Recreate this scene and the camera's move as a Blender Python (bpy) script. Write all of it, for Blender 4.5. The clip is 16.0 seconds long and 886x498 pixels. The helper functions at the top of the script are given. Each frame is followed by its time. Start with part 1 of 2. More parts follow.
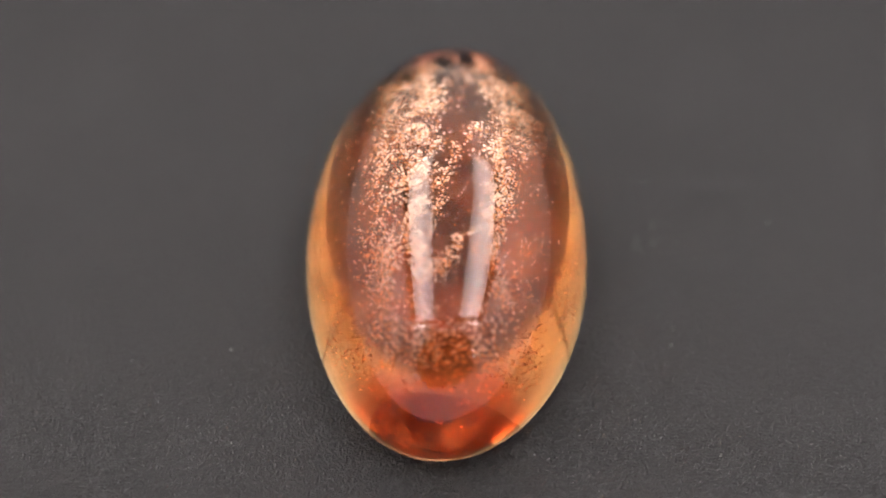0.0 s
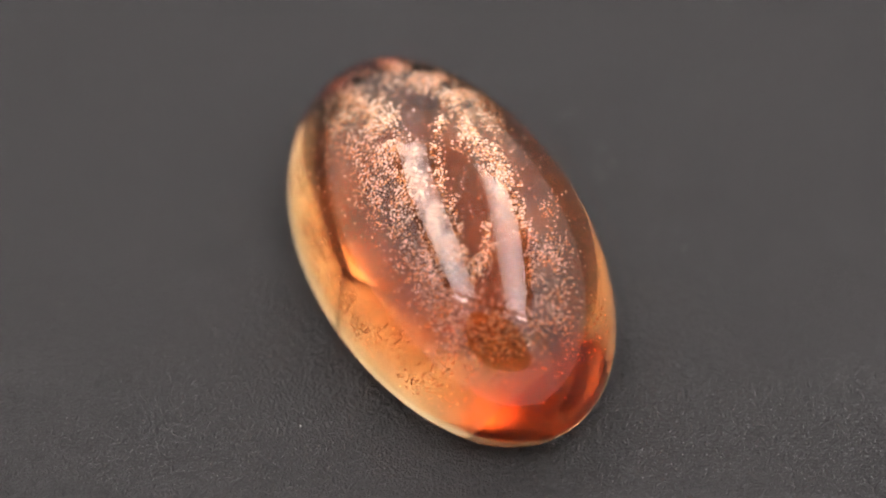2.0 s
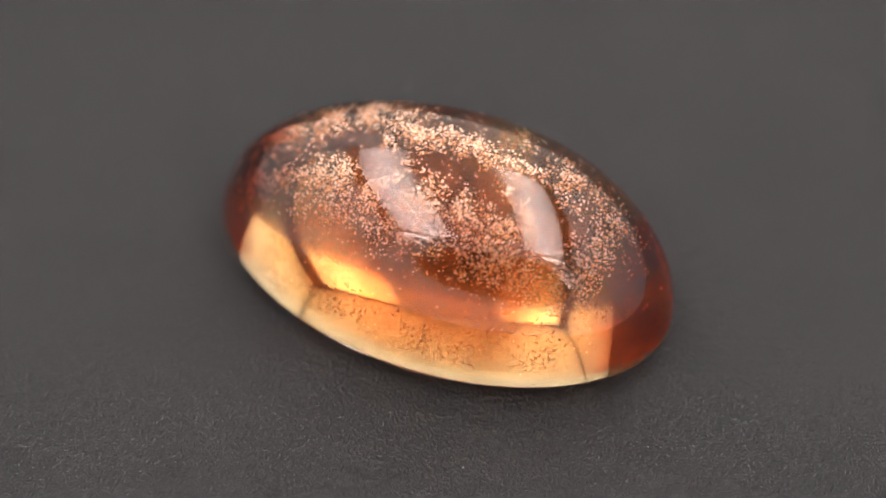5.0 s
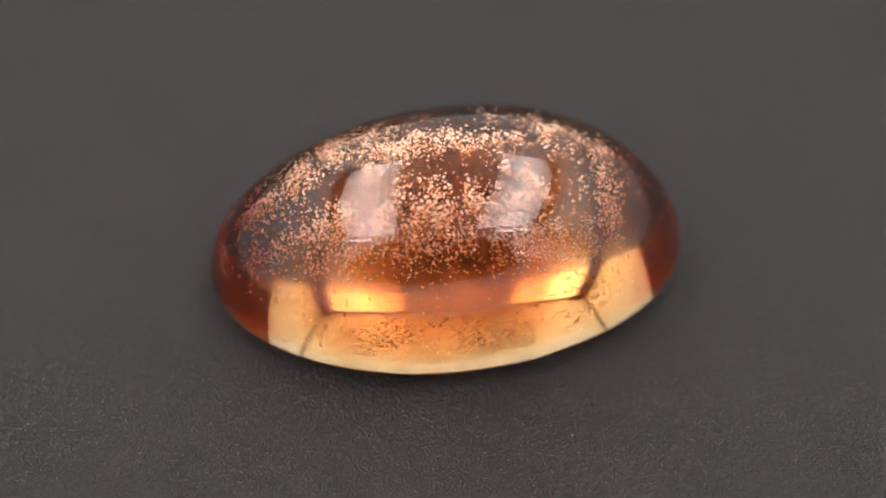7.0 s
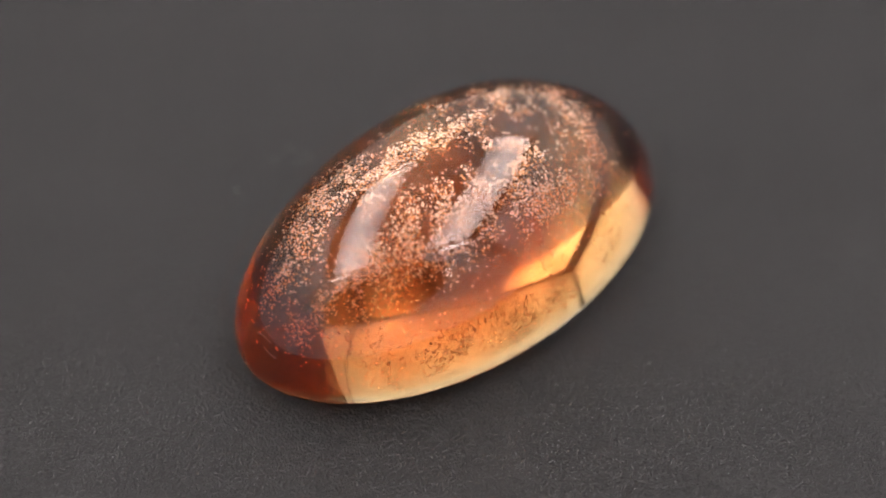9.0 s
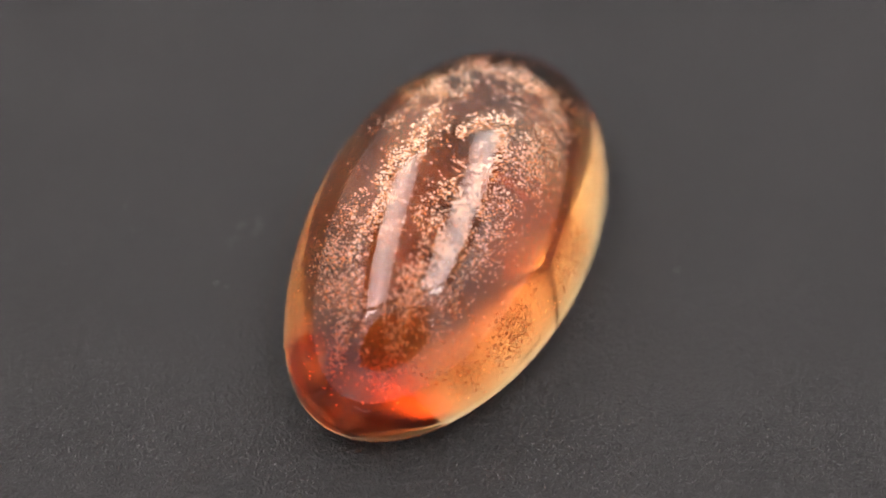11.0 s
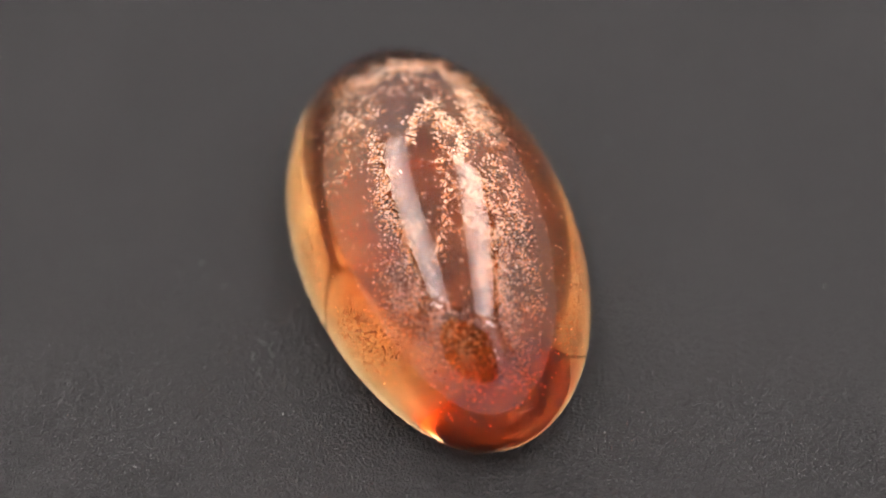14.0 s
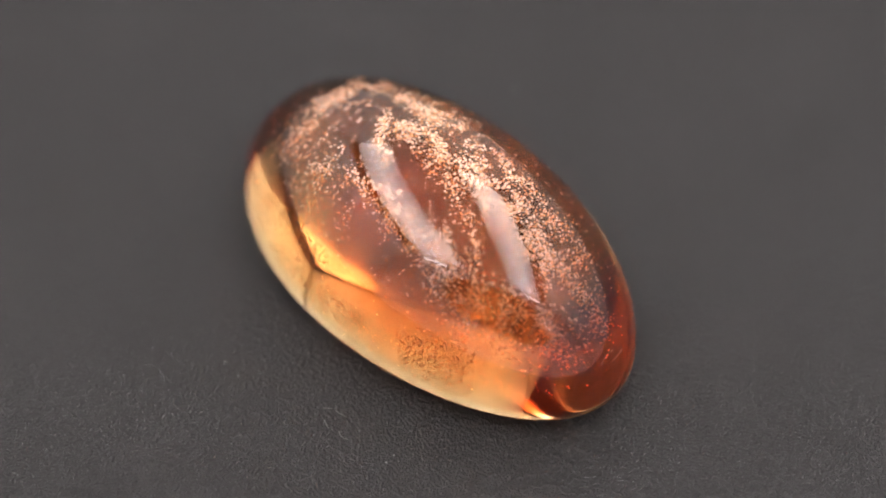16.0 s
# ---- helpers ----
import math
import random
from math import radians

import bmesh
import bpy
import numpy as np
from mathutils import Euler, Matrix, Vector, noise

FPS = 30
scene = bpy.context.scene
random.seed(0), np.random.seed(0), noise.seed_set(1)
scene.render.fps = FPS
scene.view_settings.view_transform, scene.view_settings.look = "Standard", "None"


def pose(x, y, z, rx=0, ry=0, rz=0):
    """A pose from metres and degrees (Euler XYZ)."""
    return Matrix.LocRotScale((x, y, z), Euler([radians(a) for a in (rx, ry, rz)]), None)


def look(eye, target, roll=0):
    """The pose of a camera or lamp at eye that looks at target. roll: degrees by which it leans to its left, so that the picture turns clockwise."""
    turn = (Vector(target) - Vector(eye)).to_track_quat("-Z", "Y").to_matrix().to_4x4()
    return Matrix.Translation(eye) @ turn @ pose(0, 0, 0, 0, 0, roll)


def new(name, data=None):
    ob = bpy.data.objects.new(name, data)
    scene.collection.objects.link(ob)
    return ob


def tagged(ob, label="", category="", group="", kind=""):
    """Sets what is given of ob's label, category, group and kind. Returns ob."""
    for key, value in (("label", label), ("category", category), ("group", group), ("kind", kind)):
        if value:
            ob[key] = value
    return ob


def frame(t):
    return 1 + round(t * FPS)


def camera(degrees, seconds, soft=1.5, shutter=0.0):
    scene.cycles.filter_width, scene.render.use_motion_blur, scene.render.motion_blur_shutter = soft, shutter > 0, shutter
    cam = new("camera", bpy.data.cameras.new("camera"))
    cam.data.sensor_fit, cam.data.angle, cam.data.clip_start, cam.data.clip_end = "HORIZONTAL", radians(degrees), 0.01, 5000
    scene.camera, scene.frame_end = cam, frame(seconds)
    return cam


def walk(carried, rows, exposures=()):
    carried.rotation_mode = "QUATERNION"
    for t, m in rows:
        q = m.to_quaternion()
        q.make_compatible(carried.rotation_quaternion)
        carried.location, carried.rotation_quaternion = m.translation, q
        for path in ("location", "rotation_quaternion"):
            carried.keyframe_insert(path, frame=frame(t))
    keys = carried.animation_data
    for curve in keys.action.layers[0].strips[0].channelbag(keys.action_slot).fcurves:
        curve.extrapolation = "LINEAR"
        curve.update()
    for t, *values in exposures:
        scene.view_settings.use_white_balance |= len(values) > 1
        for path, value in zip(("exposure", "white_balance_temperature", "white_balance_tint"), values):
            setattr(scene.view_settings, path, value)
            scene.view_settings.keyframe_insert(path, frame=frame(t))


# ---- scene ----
cam = camera(10.0, 16.0, soft=1.8)
MM = 0.001
TURN = 14.26  # degrees a second, anticlockwise from above

# ---- camera: fixed over the front opening of the light box ----
EYE = (0.0, -0.11751, 0.18054)
AIM = (-0.00002, 0.0011, 0.0)
# the hand-set mount creeps sideways by hundredths of a millimetre and settles again
CREEP = [(0.0, 0.0), (1.0, 0.01), (2.5, 0.04), (3.0, -0.04), (4.0, -0.05), (4.7, 0.0), (6.8, 0.0), (9.2, 0.05), (11.3, 0.15), (11.7, 0.15),
         (12.0, -0.06), (13.0, -0.03), (14.0, 0.0), (16.0, 0.03)]
walk(cam, [(t, look(EYE, (AIM[0] - d * MM, AIM[1], AIM[2]), 0.34)) for t, d in CREEP],
     exposures=[(0.0, 0.0), (2.0, 0.0), (3.0, -0.05), (4.7, 0.0), (6.8, -0.17), (9.2, -0.17), (11.5, -0.05), (16.0, -0.05)])
cam.data.dof.use_dof = True
cam.data.dof.focus_distance = 0.2104
cam.data.dof.aperture_fstop = 15.0

# ---- light: the box's two strips, a dim room outside ----
world = bpy.data.worlds.new("dim_room")
scene.world = world
world.use_nodes = True
world.node_tree.nodes["Background"].inputs[0].default_value = (0.9, 0.95, 1.0, 1)
world.node_tree.nodes["Background"].inputs[1].default_value = 0.03
STRIP_POWER = 6.6
SPOT_POWER = 10.0


# ---- materials ----
def material(name, colour, rough=0.5, metal=0.0):
    m = bpy.data.materials.new(name)
    m.use_nodes = True
    b = m.node_tree.nodes["Principled BSDF"]
    b.inputs["Base Color"].default_value = (*colour, 1)
    b.inputs["Roughness"].default_value = rough
    b.inputs["Metallic"].default_value = metal
    return m, m.node_tree, b


def add_noise(nt, scale, detail=4, rough=0.55, coords="Object", stretch=None):
    tc = nt.nodes.new("ShaderNodeTexCoord")
    n = nt.nodes.new("ShaderNodeTexNoise")
    n.inputs["Scale"].default_value = scale
    n.inputs["Detail"].default_value = detail
    n.inputs["Roughness"].default_value = rough
    if stretch:
        mp = nt.nodes.new("ShaderNodeMapping")
        mp.inputs["Scale"].default_value = stretch
        nt.links.new(tc.outputs[coords], mp.inputs["Vector"])
        nt.links.new(mp.outputs[0], n.inputs["Vector"])
    else:
        nt.links.new(tc.outputs[coords], n.inputs["Vector"])
    return n


def add_ramp(nt, source, stops):
    r = nt.nodes.new("ShaderNodeValToRGB")
    while len(r.color_ramp.elements) < len(stops):
        r.color_ramp.elements.new(0.5)
    for e, (p, c) in zip(r.color_ramp.elements, stops):
        e.position, e.color = p, (*c, 1)
    nt.links.new(source, r.inputs[0])
    return r


def add_bump(nt, b, source, strength, distance, under=None):
    bp = nt.nodes.new("ShaderNodeBump")
    bp.inputs["Strength"].default_value = strength
    bp.inputs["Distance"].default_value = distance
    nt.links.new(source, bp.inputs["Height"])
    if under:
        nt.links.new(under.outputs[0], bp.inputs["Normal"])
    nt.links.new(bp.outputs[0], b.inputs["Normal"])
    return bp


def fabric_material():
    m, nt, b = material("white_box_lining", (0.94, 0.94, 0.93), 0.6)
    n = add_noise(nt, 30)
    r = add_ramp(nt, n.outputs["Fac"], [(0.3, (0.925, 0.925, 0.92)), (0.7, (0.955, 0.955, 0.95))])
    nt.links.new(r.outputs[0], b.inputs["Base Color"])
    return m


def leather_material():
    m, nt, b = material("black_leatherette", (0.012, 0.0105, 0.0105), 0.45)
    tc = nt.nodes.new("ShaderNodeTexCoord")
    v = nt.nodes.new("ShaderNodeTexVoronoi")
    v.inputs["Scale"].default_value = 8500
    nt.links.new(tc.outputs["Object"], v.inputs["Vector"])
    fine = add_noise(nt, 13000, 3)
    patch = add_noise(nt, 90, 5)
    r = add_ramp(nt, patch.outputs["Fac"], [(0.25, (0.0108, 0.0092, 0.0092)), (0.75, (0.0138, 0.0118, 0.0118))])
    nt.links.new(r.outputs[0], b.inputs["Base Color"])
    b.inputs["Specular IOR Level"].default_value = 0.465
    b.inputs["Specular Tint"].default_value = (1.0, 0.95, 0.955, 1)
    g = add_bump(nt, b, v.outputs["Distance"], 0.8, 0.00010)
    add_bump(nt, b, fine.outputs["Fac"], 0.7, 0.00008, g)
    return m


def gem_material():
    m, nt, b = material("honey_feldspar", (1.0, 0.8, 0.5), 0.0)
    b.inputs["Transmission Weight"].default_value = 1.0
    b.inputs["IOR"].default_value = 1.54
    tc = nt.nodes.new("ShaderNodeTexCoord")
    xyz = nt.nodes.new("ShaderNodeSeparateXYZ")
    nt.links.new(tc.outputs["Object"], xyz.inputs[0])
    along = nt.nodes.new("ShaderNodeMath")
    along.operation = "ABSOLUTE"
    nt.links.new(xyz.outputs["X"], along.inputs[0])
    n = add_noise(nt, 260, 3)
    mix = nt.nodes.new("ShaderNodeMath")
    mix.operation = "MULTIPLY_ADD"
    mix.inputs[1].default_value = 100.0
    nt.links.new(along.outputs[0], mix.inputs[0])
    sway = nt.nodes.new("ShaderNodeMath")
    sway.operation = "MULTIPLY_ADD"
    sway.inputs[1].default_value, sway.inputs[2].default_value = 0.3, -0.15
    nt.links.new(n.outputs["Fac"], sway.inputs[0])
    nt.links.new(sway.outputs[0], mix.inputs[2])
    # tint paled low down in place of the short light path there
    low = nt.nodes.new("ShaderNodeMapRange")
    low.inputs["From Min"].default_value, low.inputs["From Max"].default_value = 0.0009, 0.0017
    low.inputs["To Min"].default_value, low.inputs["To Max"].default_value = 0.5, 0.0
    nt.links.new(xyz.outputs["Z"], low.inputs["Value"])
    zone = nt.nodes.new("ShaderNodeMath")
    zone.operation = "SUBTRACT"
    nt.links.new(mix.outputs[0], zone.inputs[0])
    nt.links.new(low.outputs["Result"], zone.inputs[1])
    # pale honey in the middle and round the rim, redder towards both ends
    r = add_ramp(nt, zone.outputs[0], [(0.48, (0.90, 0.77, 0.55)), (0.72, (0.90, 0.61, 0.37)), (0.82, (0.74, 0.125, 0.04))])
    # almost colourless lower edge: the bright rim line is put into the tint
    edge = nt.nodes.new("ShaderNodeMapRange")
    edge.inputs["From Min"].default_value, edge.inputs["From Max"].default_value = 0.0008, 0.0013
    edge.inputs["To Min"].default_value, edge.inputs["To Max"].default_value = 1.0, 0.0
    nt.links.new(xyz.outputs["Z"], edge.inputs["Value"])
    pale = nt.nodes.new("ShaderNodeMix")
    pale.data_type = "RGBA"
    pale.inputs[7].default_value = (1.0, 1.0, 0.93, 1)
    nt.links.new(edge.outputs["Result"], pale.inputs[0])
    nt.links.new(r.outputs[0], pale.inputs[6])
    # upper dome tint nearly clear, standing in for light's short path to shallow flecks
    top_fade = nt.nodes.new("ShaderNodeMapRange")
    top_fade.inputs["From Min"].default_value, top_fade.inputs["From Max"].default_value = 0.0045, 0.0063
    top_fade.inputs["To Min"].default_value, top_fade.inputs["To Max"].default_value = 0.0, 0.5
    nt.links.new(xyz.outputs["Z"], top_fade.inputs["Value"])
    clear = nt.nodes.new("ShaderNodeMix")
    clear.data_type = "RGBA"
    clear.inputs[7].default_value = (0.98, 0.86, 0.75, 1)
    nt.links.new(top_fade.outputs["Result"], clear.inputs[0])
    nt.links.new(pale.outputs[2], clear.inputs[6])
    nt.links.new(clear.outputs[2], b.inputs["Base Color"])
    return m


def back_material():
    """The stone's underside, its tint darkened to keep transmitted light off the mat."""
    m, nt, b = material("shade_dark_stone_back", (0.3, 0.12, 0.05), 0.015)
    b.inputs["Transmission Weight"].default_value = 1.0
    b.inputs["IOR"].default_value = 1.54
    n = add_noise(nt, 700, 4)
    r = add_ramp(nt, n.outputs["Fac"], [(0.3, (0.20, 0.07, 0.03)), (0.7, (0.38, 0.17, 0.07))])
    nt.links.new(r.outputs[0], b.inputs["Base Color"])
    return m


def core_material():
    """Clear at its margin, orange to red towards the middle, in uneven clouds."""
    m = bpy.data.materials.new("red_copper_haze")
    m.use_nodes = True
    nt = m.node_tree
    nt.nodes.remove(nt.nodes["Principled BSDF"])
    t = nt.nodes.new("ShaderNodeBsdfTransparent")
    tc = nt.nodes.new("ShaderNodeTexCoord")
    mp = nt.nodes.new("ShaderNodeMapping")
    mp.inputs["Scale"].default_value = (1 / 0.0094, 1 / 0.0055, 0)
    nt.links.new(tc.outputs["Object"], mp.inputs["Vector"])
    ln = nt.nodes.new("ShaderNodeVectorMath")
    ln.operation = "LENGTH"
    nt.links.new(mp.outputs[0], ln.inputs[0])
    n = add_noise(nt, 330, 4)
    mix = nt.nodes.new("ShaderNodeMath")
    mix.operation = "MULTIPLY_ADD"
    mix.inputs[1].default_value = 0.5
    nt.links.new(n.outputs["Fac"], mix.inputs[0])
    sub = nt.nodes.new("ShaderNodeMath")
    sub.operation = "SUBTRACT"
    sub.inputs[1].default_value = 0.25
    nt.links.new(ln.outputs["Value"], sub.inputs[0])
    nt.links.new(sub.outputs[0], mix.inputs[2])
    r = add_ramp(nt, mix.outputs[0], [(0.25, (0.95, 0.64, 0.43)), (0.62, (0.98, 0.84, 0.65)), (0.92, (1.0, 0.97, 0.94))])
    nt.links.new(r.outputs[0], t.inputs[0])
    # soft copper-red clouds that scatter light
    d = nt.nodes.new("ShaderNodeBsdfDiffuse")
    d.inputs["Color"].default_value = (0.80, 0.22, 0.065, 1)
    cloud = add_noise(nt, 520, 5, 0.6)
    patch = nt.nodes.new("ShaderNodeMapRange")
    patch.inputs["From Min"].default_value, patch.inputs["From Max"].default_value = 0.42, 0.7
    patch.inputs["To Min"].default_value, patch.inputs["To Max"].default_value = 0.05, 0.40
    nt.links.new(cloud.outputs["Fac"], patch.inputs["Value"])
    rim = nt.nodes.new("ShaderNodeMapRange")
    rim.inputs["From Min"].default_value, rim.inputs["From Max"].default_value = 0.45, 0.8
    rim.inputs["To Min"].default_value, rim.inputs["To Max"].default_value = 1.0, 0.0
    nt.links.new(mix.outputs[0], rim.inputs["Value"])
    share = nt.nodes.new("ShaderNodeMath")
    share.operation = "MULTIPLY"
    nt.links.new(patch.outputs["Result"], share.inputs[0])
    nt.links.new(rim.outputs["Result"], share.inputs[1])
    both = nt.nodes.new("ShaderNodeMixShader")
    nt.links.new(share.outputs[0], both.inputs[0])
    nt.links.new(t.outputs[0], both.inputs[1])
    nt.links.new(d.outputs[0], both.inputs[2])
    nt.links.new(both.outputs[0], nt.nodes["Material Output"].inputs[0])
    return m


def copper_material():
    m, nt, b = material("native_copper", (0.95, 0.66, 0.54), 0.3, 1.0)
    g = nt.nodes.new("ShaderNodeNewGeometry")
    r = add_ramp(nt, g.outputs["Random Per Island"], [(0.0, (0.94, 0.56, 0.42)), (1.0, (0.98, 0.77, 0.66))])
    nt.links.new(r.outputs[0], b.inputs["Base Color"])
    return m


def veil_material():
    """Copper dust too fine to glint, dull orange."""
    m, nt, b = material("orange_copper_dust", (0.93, 0.42, 0.18), 0.5, 1.0)
    g = nt.nodes.new("ShaderNodeNewGeometry")
    r = add_ramp(nt, g.outputs["Random Per Island"], [(0.0, (0.90, 0.34, 0.13)), (1.0, (0.97, 0.56, 0.30))])
    nt.links.new(r.outputs[0], b.inputs["Base Color"])
    return m


def glow_material(name, power, colour):
    m, nt, b = material(name, (0.9, 0.9, 0.9), 0.4)
    b.inputs["Emission Color"].default_value = (*colour, 1)
    b.inputs["Emission Strength"].default_value = power
    return m


def diffuser_material():
    """A lamp strip behind a milky cover, brightest along its middle."""
    m = glow_material("led_diffuser", STRIP_POWER, (1.0, 0.985, 0.99))
    nt = m.node_tree
    b = nt.nodes["Principled BSDF"]
    tc = nt.nodes.new("ShaderNodeTexCoord")
    xyz = nt.nodes.new("ShaderNodeSeparateXYZ")
    nt.links.new(tc.outputs["Object"], xyz.inputs[0])
    off = nt.nodes.new("ShaderNodeMath")
    off.operation = "ABSOLUTE"
    nt.links.new(xyz.outputs["X"], off.inputs[0])
    fall = nt.nodes.new("ShaderNodeMapRange")
    fall.interpolation_type = "SMOOTHSTEP"
    fall.inputs["From Max"].default_value = 0.034
    fall.inputs["To Min"].default_value = STRIP_POWER * 1.1
    fall.inputs["To Max"].default_value = STRIP_POWER * 0.5
    nt.links.new(off.outputs[0], fall.inputs["Value"])
    nt.links.new(fall.outputs["Result"], b.inputs["Emission Strength"])
    return m


LINING = fabric_material()
LEATHER = leather_material()
GEM = gem_material()
BACK_SKIN = back_material()
CORE = core_material()
COPPER = copper_material()
VEIL = veil_material()
STRIP = diffuser_material()
SPOT = glow_material("led_lamp_end", SPOT_POWER, (1.0, 0.98, 0.96))
DARK = material("dark_seam_and_crease", (0.13, 0.10, 0.085), 0.8)[0]
TABLE = material("grey_table", (0.2, 0.19, 0.18), 0.5)[0]
BROWN = material("backlit_fleck_brown", (0.18, 0.045, 0.018), 0.55)[0]
BLACK = material("black_floor_absorber", (0.02, 0.019, 0.019), 0.7)[0]
LINT = material("grey_lint", (0.13, 0.125, 0.12), 0.8)[0]
DUST = material("pale_dust", (0.32, 0.31, 0.30), 0.8)[0]


# ---- mesh helpers ----
def part(name, bm, mat, parent=None, label=""):
    me = bpy.data.meshes.new(name)
    bm.normal_update()
    bm.to_mesh(me)
    bm.free()
    me.materials.append(mat)
    ob = new(name, me)
    ob.parent = parent
    if label:
        tagged(ob, label)
    return ob


def smooth(ob):
    ob.data.polygons.foreach_set("use_smooth", [True] * len(ob.data.polygons))
    return ob


def box(lo, hi, bevel=0.0):
    bm = bmesh.new()
    bmesh.ops.create_cube(bm, size=1)
    for v in bm.verts:
        v.co = Vector([(l + h) / 2 + c * (h - l) for l, h, c in zip(lo, hi, v.co)])
    if bevel:
        bmesh.ops.bevel(bm, geom=bm.edges[:], offset=bevel, segments=2, affect="EDGES")
    return bm


# ---- the light box ----
H = 0.19          # inner height
W = 0.127         # half width
FRONT, BACK = -0.082, 0.175
TH = 0.004

tagged(part("floor", box((-W - TH, FRONT - TH, -0.014), (W + TH, BACK + TH, -0.010)), LINING), "white lining of the light box floor", "floor", kind="structure")
tagged(part("wall_west", box((-W - TH, FRONT, -0.010), (-W, BACK, H)), LINING), "white lining of a light box side", "wall", kind="structure")
tagged(part("wall_east", box((W, FRONT, -0.010), (W + TH, BACK, H)), LINING), "white lining of a light box side", "wall", kind="structure")
tagged(part("wall_north", box((-W - TH, BACK, -0.010), (W + TH, BACK + TH, H)), LINING), "white lining of the light box back", "wall", kind="structure")
tagged(part("ceiling", box((-W - TH, FRONT - TH, H), (W + TH, BACK + TH, H + TH)), LINING), "white lining of the light box top", "ceiling", kind="structure")


def front_wall():
    """A panel with a rounded opening for the camera."""
    bm = bmesh.new()
    n = 64
    cz, rz, rx = 0.097, 0.058, 0.062
    rings = []
    for y in (FRONT, FRONT - TH):
        outer, inner = [], []
        for i in range(n):
            a = 2 * math.pi * (i + 0.5) / n
            c, s = math.cos(a), math.sin(a)
            e = 2 / 2.6
            inner.append(bm.verts.new((rx * math.copysign(abs(c) ** e, c), y, cz + rz * math.copysign(abs(s) ** e, s))))
            k = 1 / max(abs(c), abs(s))
            outer.append(bm.verts.new(((W + TH) * c * k, y, (H - 0.010) / 2 + (H + 0.010) / 2 * s * k)))
        rings.append((outer, inner))
    (o0, i0), (o1, i1) = rings
    for i in range(n):
        j = (i + 1) % n
        bm.faces.new((o0[i], o0[j], i0[j], i0[i]))
        bm.faces.new((o1[j], o1[i], i1[i], i1[j]))
        bm.faces.new((i0[i], i0[j], i1[j], i1[i]))
        bm.faces.new((o0[j], o0[i], o1[i], o1[j]))
    bmesh.ops.recalc_face_normals(bm, faces=bm.faces[:])
    return tagged(part("wall_south", bm, LINING), "white front flap of the light box with a camera opening", "wall", kind="structure")


front_wall()
for sx in (-1, 1):
    # dark seam between top and side
    tagged(part("trim", box((sx * (W - 0.0085) - 0.0085, FRONT, H - 0.008), (sx * (W - 0.0085) + 0.0085, BACK, H)), DARK), "dark seam along the light box edge", "trim", kind="structure")
    for y in (BACK - 0.0012, FRONT + 0.0012):
        tagged(part("trim", box((sx * (W - 0.0012) - 0.0012, y - 0.0012, -0.010), (sx * (W - 0.0012) + 0.0012, y + 0.0012, H - 0.008)), DARK), "dark upright seam in the light box corner", "trim", kind="structure")
    # dark strips paint the shade in the soft front flap's creases, outside the lamps
    for k in range(3):
        top, foot = Vector((0.102 + 0.008 * k, 0.168 - 0.006 * k)), Vector((0.094 + 0.013 * k, 0.072 + 0.006 * k))
        across = (foot - top).orthogonal().normalized() * 0.0018
        bm = bmesh.new()
        ring = [bm.verts.new((sx * q.x, FRONT + d, q.y)) for d in (0.0, 0.0016) for q in (top - across * 0.4, top + across * 0.4, foot + across, foot - across)]
        for f in ((0, 1, 2, 3), (7, 6, 5, 4), (0, 4, 5, 1), (1, 5, 6, 2), (2, 6, 7, 3), (3, 7, 4, 0)):
            bm.faces.new([ring[i] for i in f])
        bmesh.ops.recalc_face_normals(bm, faces=bm.faces[:])
        tagged(part("trim", bm, DARK), "dark strip painting a crease's shade on the soft front flap", "trim", kind="structure")
tagged(part("trim", box((-W, FRONT, H - 0.005), (W, FRONT + 0.004, H)), DARK), "dark seam over the front flap", "trim", kind="structure")

# unseen black sheet, added so the walls get less light towards the floor
tagged(part("carpet", box((-W + 0.003, FRONT + 0.003, -0.0099), (W - 0.003, BACK - 0.003, -0.0095)), BLACK), "unseen black sheet on the box floor that darkens the lower walls", "paper", kind="structure")
for sx in (-1, 1):
    strip = new("light_strip")
    strip.location = (sx * 0.0740, 0.045, H - 0.001)
    tagged(strip, "long white lamp strip under the box top", "lamp", "lamp strips of the box")
    part("housing", box((-0.036, -0.122, -0.004), (0.036, 0.122, 0.0), 0.001), LINING, strip)
    part("diffuser", box((-0.034, -0.119, -0.007), (0.034, 0.119, -0.004), 0.001), STRIP, strip, "glowing white diffuser")
    lamp = new("spot_lamp")
    lamp.location = (sx * 0.080, FRONT, 0.161)
    tagged(lamp, "small bright lamp on the front flap", "lamp", "front lamps of the box")
    part("housing", box((-0.019, 0.0, -0.011), (0.019, 0.004, 0.011), 0.001), LINING, lamp)
    part("lens", box((-0.017, 0.004, -0.009), (0.017, 0.006, 0.009), 0.0008), SPOT, lamp, "glowing white lens")

pilot = new("pilot_lamp")
pilot.location = (0.058, FRONT, 0.080)
tagged(pilot, "pair of tiny white lamps beside the camera opening", "lamp")
part("socket", box((-0.003, 0.0, -0.012), (0.003, 0.002, 0.012), 0.0005), LINING, pilot)
for dz in (-0.006, 0.006):
    part("bulb", box((-0.0016, 0.002, dz - 0.0032), (0.0016, 0.0035, dz + 0.0032), 0.0005), SPOT, pilot, "glowing white bulb")

tagged(part("ground", box((-0.7, -0.45, -0.044), (0.7, 0.45, -0.014), 0.002), TABLE), "grey table top under the light box", "table", kind="structure")

# ---- the turning mat ----
MAT_R = 0.075


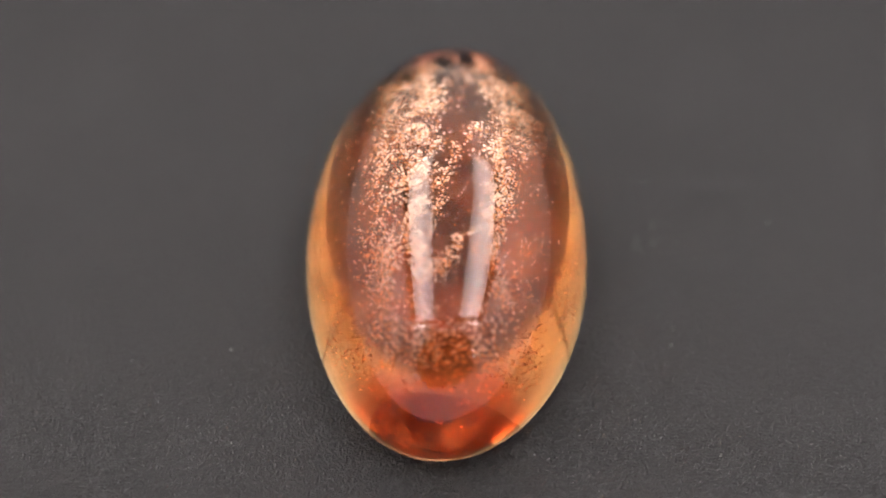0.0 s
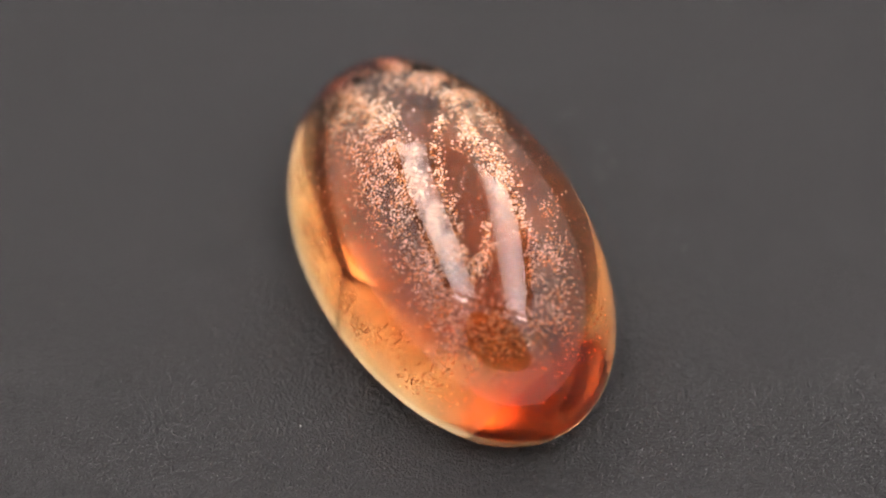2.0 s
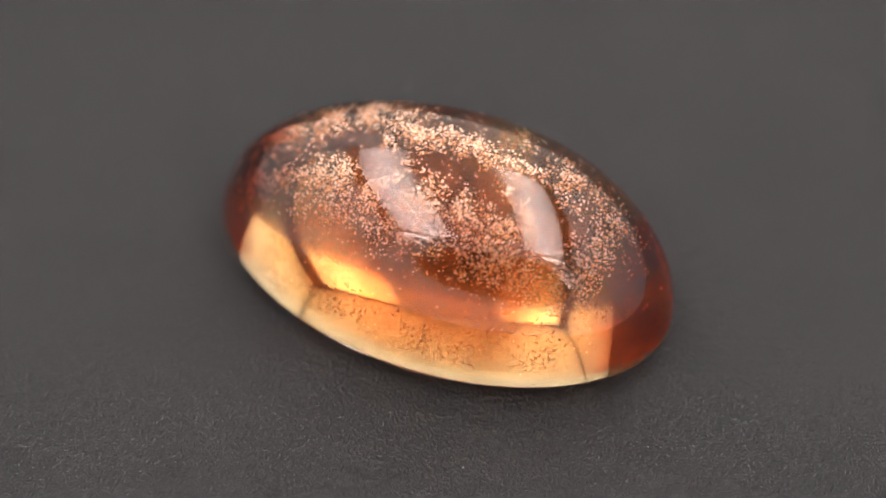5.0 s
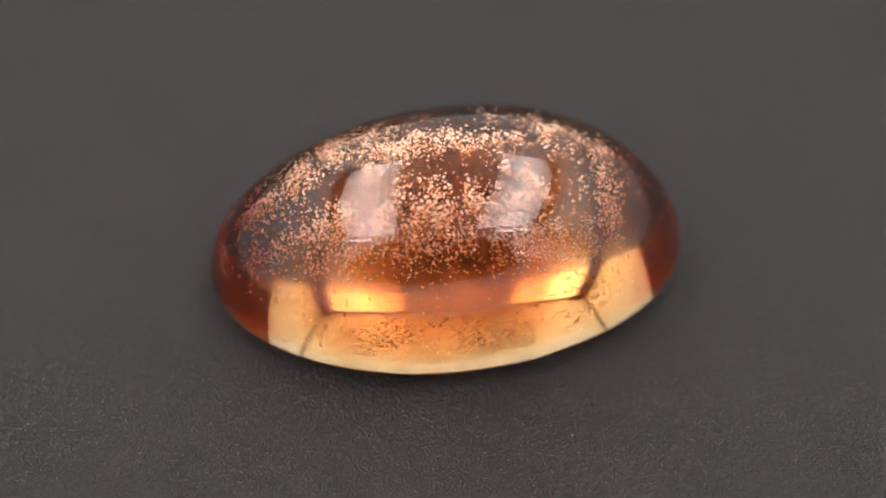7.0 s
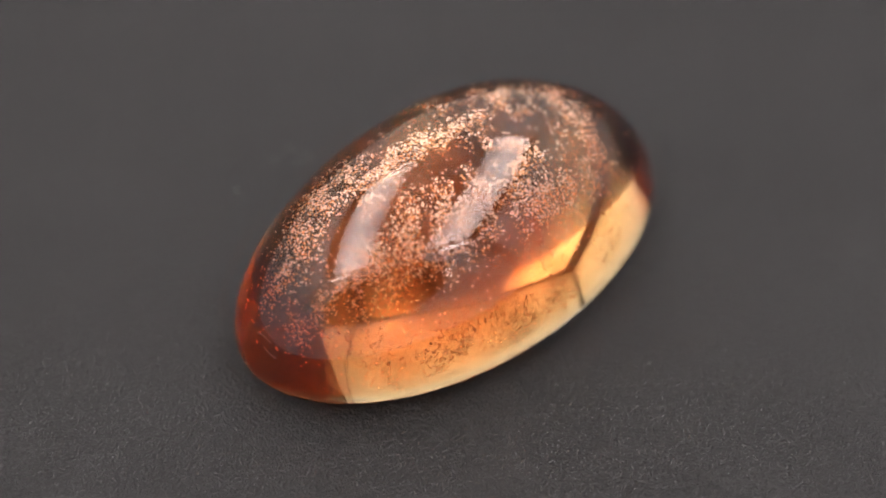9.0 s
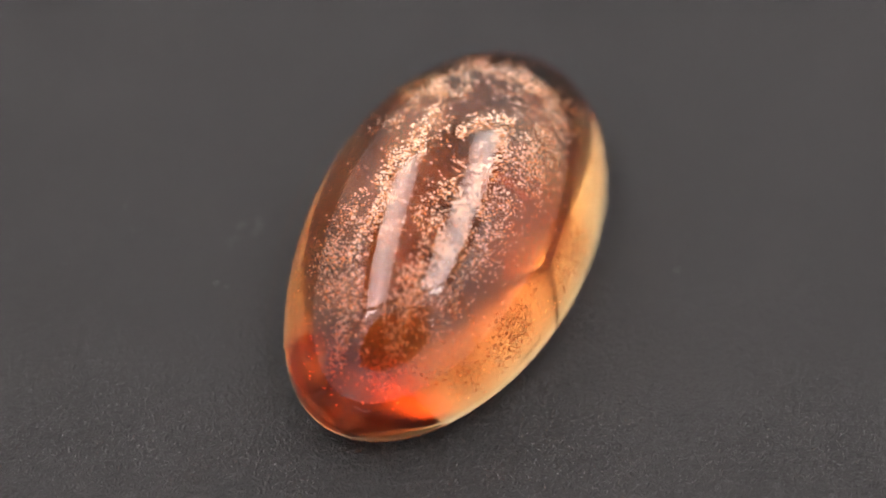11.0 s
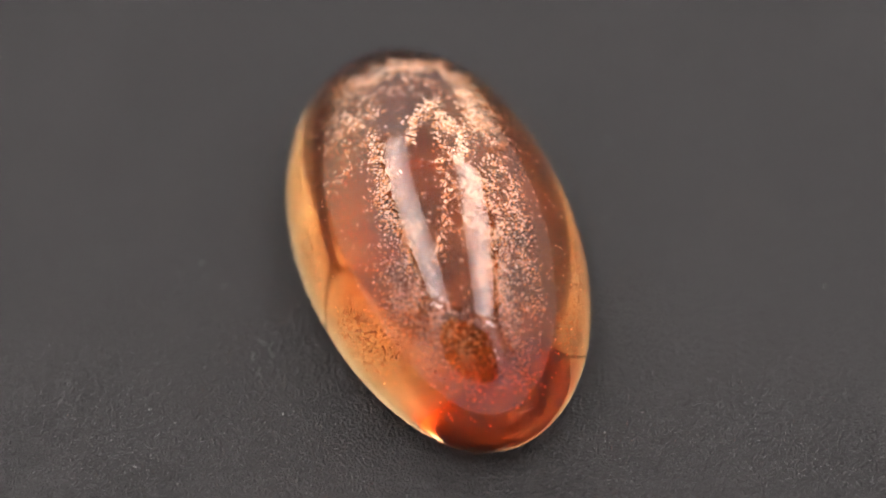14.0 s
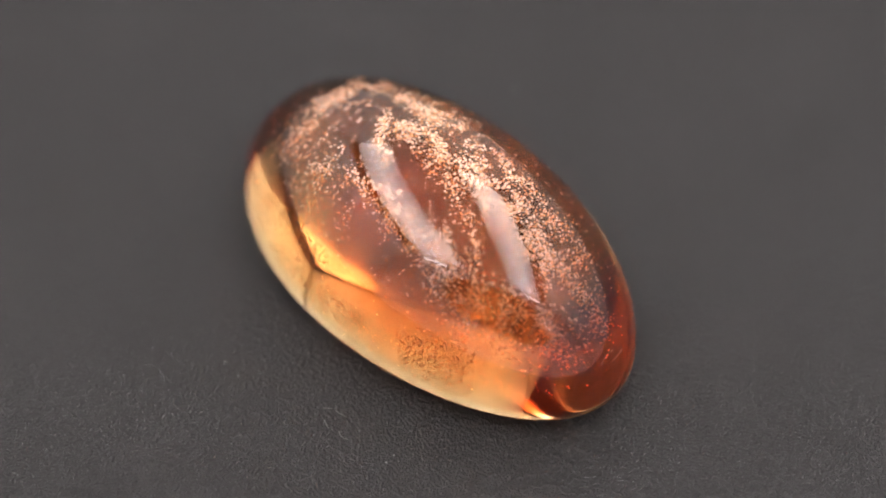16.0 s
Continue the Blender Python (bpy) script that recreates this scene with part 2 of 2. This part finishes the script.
def disc(r, z0, z1, edge, n=128):
    bm = bmesh.new()
    prof = [(r, z0), (r, z1 - edge), (r - edge * 0.3, z1 - edge * 0.3), (r - edge, z1)]
    rings = [[bm.verts.new((q * math.cos(2 * math.pi * i / n), q * math.sin(2 * math.pi * i / n), z)) for i in range(n)] for q, z in prof]
    for a, b in zip(rings, rings[1:]):
        for i in range(n):
            bm.faces.new((a[i], a[(i + 1) % n], b[(i + 1) % n], b[i]))
    bm.faces.new(rings[-1])
    bm.faces.new(rings[0][::-1])
    return bm


turntable = new("turntable")
tagged(turntable, "turning display plate covered in black leatherette", "turntable")
part("plate", disc(MAT_R - 0.002, -0.0095, -0.0015, 0.0005), TABLE, turntable, "grey plate")
part("cover", disc(MAT_R, -0.0015, 0.0, 0.0006), LEATHER, turntable, "black leatherette with a fine pebble grain")

# ---- the gemstone ----
A, B, TOP, RIM = 10.0, 5.92, 7.38, 1.08   # millimetres
gem = new("gemstone")
tagged(gem, "polished oval orange cabochon with copper flecks inside", "gemstone")


def shaped(x, y, z):
    """The stone's slight lean and uneven outline, in metres."""
    k = z / TOP
    a = math.atan2(y * A, x * B)
    w = 1 - 0.008 * math.cos(3 * a) + 0.005 * math.sin(2 * a) - 0.006 * math.sin(4 * a)
    x, y = x * w, y * w
    return Vector(((x - 0.085 * k) * MM, (y + 0.204 * k) * MM, (z + (0.0148 * x + 0.010 * y) * min(1, 1.5 * max(0, k))) * MM))


def dome(na=160, nz=48):
    bm = bmesh.new()
    prof = []
    for k in range(24):                      # shallow domed underside up to the rim
        f = math.pi / 2 * (k + 2) / 26
        prof.append((math.sin(f), RIM * (1 - math.cos(f))))
    for k in range(nz):
        f = math.pi / 2 * k / nz
        prof.append((math.cos(f) ** 0.86, RIM + (TOP - RIM) * math.sin(f) ** 1.06))
    rings = [[bm.verts.new(shaped(A * q * math.cos(2 * math.pi * i / na), B * q * math.sin(2 * math.pi * i / na), z)) for i in range(na)] for q, z in prof]
    for a, b in zip(rings, rings[1:]):
        for i in range(na):
            bm.faces.new((a[i], a[(i + 1) % na], b[(i + 1) % na], b[i]))
    tip = bm.verts.new(shaped(0, 0, TOP))
    for i in range(na):
        bm.faces.new((rings[-1][i], rings[-1][(i + 1) % na], tip))
    bm.faces.new(rings[0][::-1])
    return bm


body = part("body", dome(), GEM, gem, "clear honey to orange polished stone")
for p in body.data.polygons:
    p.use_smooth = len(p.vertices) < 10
    # the underside is darkened to deepen the contact shade, the rest polished
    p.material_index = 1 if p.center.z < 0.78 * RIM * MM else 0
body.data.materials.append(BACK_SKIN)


def core():
    bm = bmesh.new()
    bmesh.ops.create_icosphere(bm, subdivisions=5, radius=1)
    for v in bm.verts:
        w = 1 + 0.05 * noise.noise(v.co * 1.7)
        v.co = shaped(v.co.x * 9.2 * w, v.co.y * 5.2 * w, 1.8 + v.co.z * 1.35 * w)
    return bm


smooth(part("core", core(), CORE, gem, "reddish copper haze inside the stone"))


def roof_at(x, y):
    """Height of the dome over a place given in shares of its half axes."""
    f = math.acos(min(1.0, math.hypot(x, y) ** (1 / 0.86)))
    return RIM + (TOP - RIM) * math.sin(f) ** 1.06


# veins of copper under the dome, in shares of the half axes: from x, y to x, y, width, weight
VEINS = [(-0.76, 0.08, -0.46, 0.42, 0.10, 1.0), (-0.46, 0.42, -0.15, 0.32, 0.09, 1.3), (-0.15, 0.30, 0.15, 0.28, 0.06, 1.0),
         (0.15, 0.28, 0.45, 0.36, 0.07, 0.7), (0.22, 0.52, 0.66, 0.15, 0.08, 0.55), (0.64, 0.25, 0.60, -0.38, 0.11, 0.65),
         (0.57, -0.37, 0.17, -0.46, 0.08, 1.1), (0.17, -0.43, -0.27, -0.42, 0.06, 0.8), (0.31, -0.22, -0.05, -0.22, 0.07, 1.3),
         (-0.05, -0.26, -0.55, -0.15, 0.09, 1.2), (0.26, 0.07, 0.40, -0.12, 0.05, 1.2), (-0.24, 0.08, 0.18, -0.18, 0.045, 0.7),
         (-0.78, -0.12, -0.42, -0.30, 0.12, 0.7), (-0.30, 0.12, -0.26, 0.30, 0.05, 0.9)]


def richness(x, y, seed):
    """How much copper lies at a place: ragged veins with clear windows between them."""
    jx = x + 0.05 * noise.noise(Vector((x * 6, y * 4, seed + 3)))
    jy = y + 0.07 * noise.noise(Vector((x * 6, y * 4, seed + 7)))
    best = 0.0
    for x0, y0, x1, y1, wide, weight in VEINS:
        dx, dy = x1 - x0, (y1 - y0) * 0.6
        px, py = jx - x0, (jy - y0) * 0.6
        k = max(0.0, min(1.0, (px * dx + py * dy) / (dx * dx + dy * dy)))
        gap = math.hypot(px - k * dx, py - k * dy)
        best = max(best, weight * math.exp(-((gap / (wide * 0.66)) ** 2)))
    return best * max(0.0, 0.5 + 1.3 * noise.noise(Vector((x * 13, y * 9, seed))))


def flecks(name, mat, count, seed, depth, spread, thin, small, large, inner, reach, tilted, level=0.0):
    """Tiny six-sided plates strewn along the veins, at a depth below the dome or round a level; thin is the share that strays."""
    rng = random.Random(seed)
    verts, faces = [], []
    n = 0
    while n < count:
        x, y = rng.uniform(-1, 1), rng.uniform(-1, 1)
        if not inner <= x * x * 1.1 + y * y <= reach:
            continue
        if level and abs(x) > rng.gauss(0.55, 0.1):
            continue
        if rng.random() > (0.5 + 1.6 * noise.noise(Vector((x * 4, y * 4, seed))) if level else thin + richness(x, y, 4)):
            continue
        below = depth + spread * (0.8 * noise.noise(Vector((x * 2.2, y * 2.2, seed + 9))) + rng.gauss(0, 0.35))
        z = min(level + below, roof_at(x, y) - 0.35) if level else roof_at(x, y) - max(0.35, below)
        if z < 0.6:
            continue
        c = Vector((x * A, y * B, z))
        size = small + (large - small) * rng.random() ** 1.6
        tilt = Euler((rng.gauss(0, tilted), rng.gauss(0, tilted), rng.uniform(0, 6.28))).to_matrix()
        base = len(verts)
        for k in range(6):
            verts.append(shaped(*(c + tilt @ Vector((size * math.cos(k * 1.0472), size * 0.95 * math.sin(k * 1.0472), 0)))))
        faces.append(tuple(range(base, base + 6)))
        n += 1
    me = bpy.data.meshes.new(name)
    me.from_pydata(verts, [], faces)
    me.materials.append(mat)
    ob = new(name, me)
    ob.parent = gem
    return tagged(ob, "scattered tiny %s inside the stone" % name.replace("_", " "), kind="stuff")


flecks("copper_flecks", COPPER, 3000, 4, 0.9, 0.4, 0.004, 0.034, 0.058, 0.0, 0.8, 0.09)
flecks("deep_copper_flecks", COPPER, 1500, 17, 2.2, 1.0, 0.04, 0.028, 0.046, 0.0, 0.84, 0.09)
flecks("orange_copper_dust", VEIL, 3600, 23, 1.7, 0.6, 0.003, 0.028, 0.046, 0.0, 0.84, 0.2)
# brown colour paints the dark look of flecks backlit or mirrored in the base
flecks("brown_flecks", BROWN, 2600, 31, 0.0, 1.0, 0.0, 0.030, 0.046, 0.3, 0.86, 0.2, 2.0)


# ---- dust and lint ----
GEM_POSE = pose(0.10 * MM, -0.21 * MM, 0.00002, 0, 0, -92.5)
on_mat, on_gem = [], []


def speck(x, y, size, seed):
    """An irregular crumb that lies on the mat."""
    rng = random.Random(seed)
    bm = bmesh.new()
    bmesh.ops.create_icosphere(bm, subdivisions=1, radius=size * MM)
    for v in bm.verts:
        v.co *= rng.uniform(0.7, 1.25)
        v.co.z *= 0.6
        v.co += Vector((x * MM, y * MM, size * 0.5 * MM))
    ob = part("dust_speck", bm, DUST)
    tagged(ob, "pale crumb of dust on the black leatherette", "dust", "dust on the mat")
    on_mat.append(ob)


def lint(points, width, holder, label):
    """A thin bent hair through a few points, in millimetres."""
    cu = bpy.data.curves.new("lint_fibre", "CURVE")
    cu.dimensions, cu.bevel_depth, cu.bevel_resolution, cu.resolution_u = "3D", width * MM, 2, 6
    sp = cu.splines.new("BEZIER")
    sp.bezier_points.add(len(points) - 1)
    for b, p in zip(sp.bezier_points, points):
        b.co = Vector(p) * MM
        b.handle_left_type = b.handle_right_type = "AUTO"
    tmp = bpy.data.objects.new("tmp", cu)
    me = bpy.data.meshes.new_from_object(tmp)
    bpy.data.objects.remove(tmp)
    me.name = "lint_fibre"
    me.materials.append(LINT)
    ob = new("lint_fibre", me)
    tagged(ob, label, "lint")
    holder.append(ob)


for k, (x, y, size) in enumerate([(-8.97, -3.94, 0.045), (8.72, 4.5, 0.05), (8.25, 4.5, 0.03), (13.92, 2.39, 0.04), (13.1, 3.4, 0.03), (-7.42, -0.2, 0.03),
                                  (9.57, -3.83, 0.04), (-13.12, -4.44, 0.03), (9.68, -2.99, 0.03), (9.0, -2.4, 0.03), (-15.0, 6.2, 0.035), (4.2, 14.6, 0.03)]):
    speck(x, y, size, k)
flat = "short pale hair on the black leatherette"
lint([(8.0, 1.0, 0.03), (8.25, 1.3, 0.08), (8.2, 1.75, 0.03)], 0.017, on_mat, flat)
lint([(8.5, 0.75, 0.03), (8.3, 1.05, 0.06)], 0.017, on_mat, flat)
lint([(8.9, 2.0, 0.03), (9.05, 2.3, 0.05), (8.95, 2.55, 0.03)], 0.017, on_mat, flat)
lint([(8.9, 1.2, 0.03), (9.1, 1.6, 0.03)], 0.02, on_mat, flat)
cling = "fine pale hair clinging to the polished stone"
lint([(-9.53, 0.26, 3.16), (-9.45, -0.15, 3.33), (-9.4, -0.6, 3.27)], 0.011, on_gem, cling)
lint([(-7.22, 2.17, 5.06), (-7.14, 1.6, 5.42)], 0.009, on_gem, cling)
lint([(-9.61, -0.37, 2.93), (-9.57, -0.78, 2.83), (-9.47, -1.12, 2.8)], 0.011, on_gem, cling)
lint([(1.79, 1.75, 7.22), (2.06, 1.67, 7.21)], 0.012, on_gem, cling)
lint([(9.6, -0.9, 0.9), (9.95, -0.3, 1.0), (10.05, 0.2, 1.35), (10.2, 0.35, 1.2)], 0.009, on_gem, cling)
lint([(9.95, -0.9, 0.75), (10.25, -0.6, 0.55)], 0.009, on_gem, cling)
lint([(6.9, -4.35, 1.2), (6.75, -4.6, 1.35)], 0.01, on_gem, cling)
lint([(7.2, -4.15, 1.15), (7.0, -4.5, 1.1)], 0.009, on_gem, cling)


# ---- what turns ----
def turned(t):
    return pose(0, 0, 0, 0, 0, TURN * t + 0.73 * (t / 8 - 1) ** 2)


def motions():
    times = [k * 0.5 for k in range(33)]
    walk(turntable, [(t, turned(t)) for t in times])
    for ob in on_mat:
        walk(ob, [(t, turned(t)) for t in times])
    for ob in (gem, *on_gem):
        walk(ob, [(t, turned(t) @ GEM_POSE) for t in times])


motions()
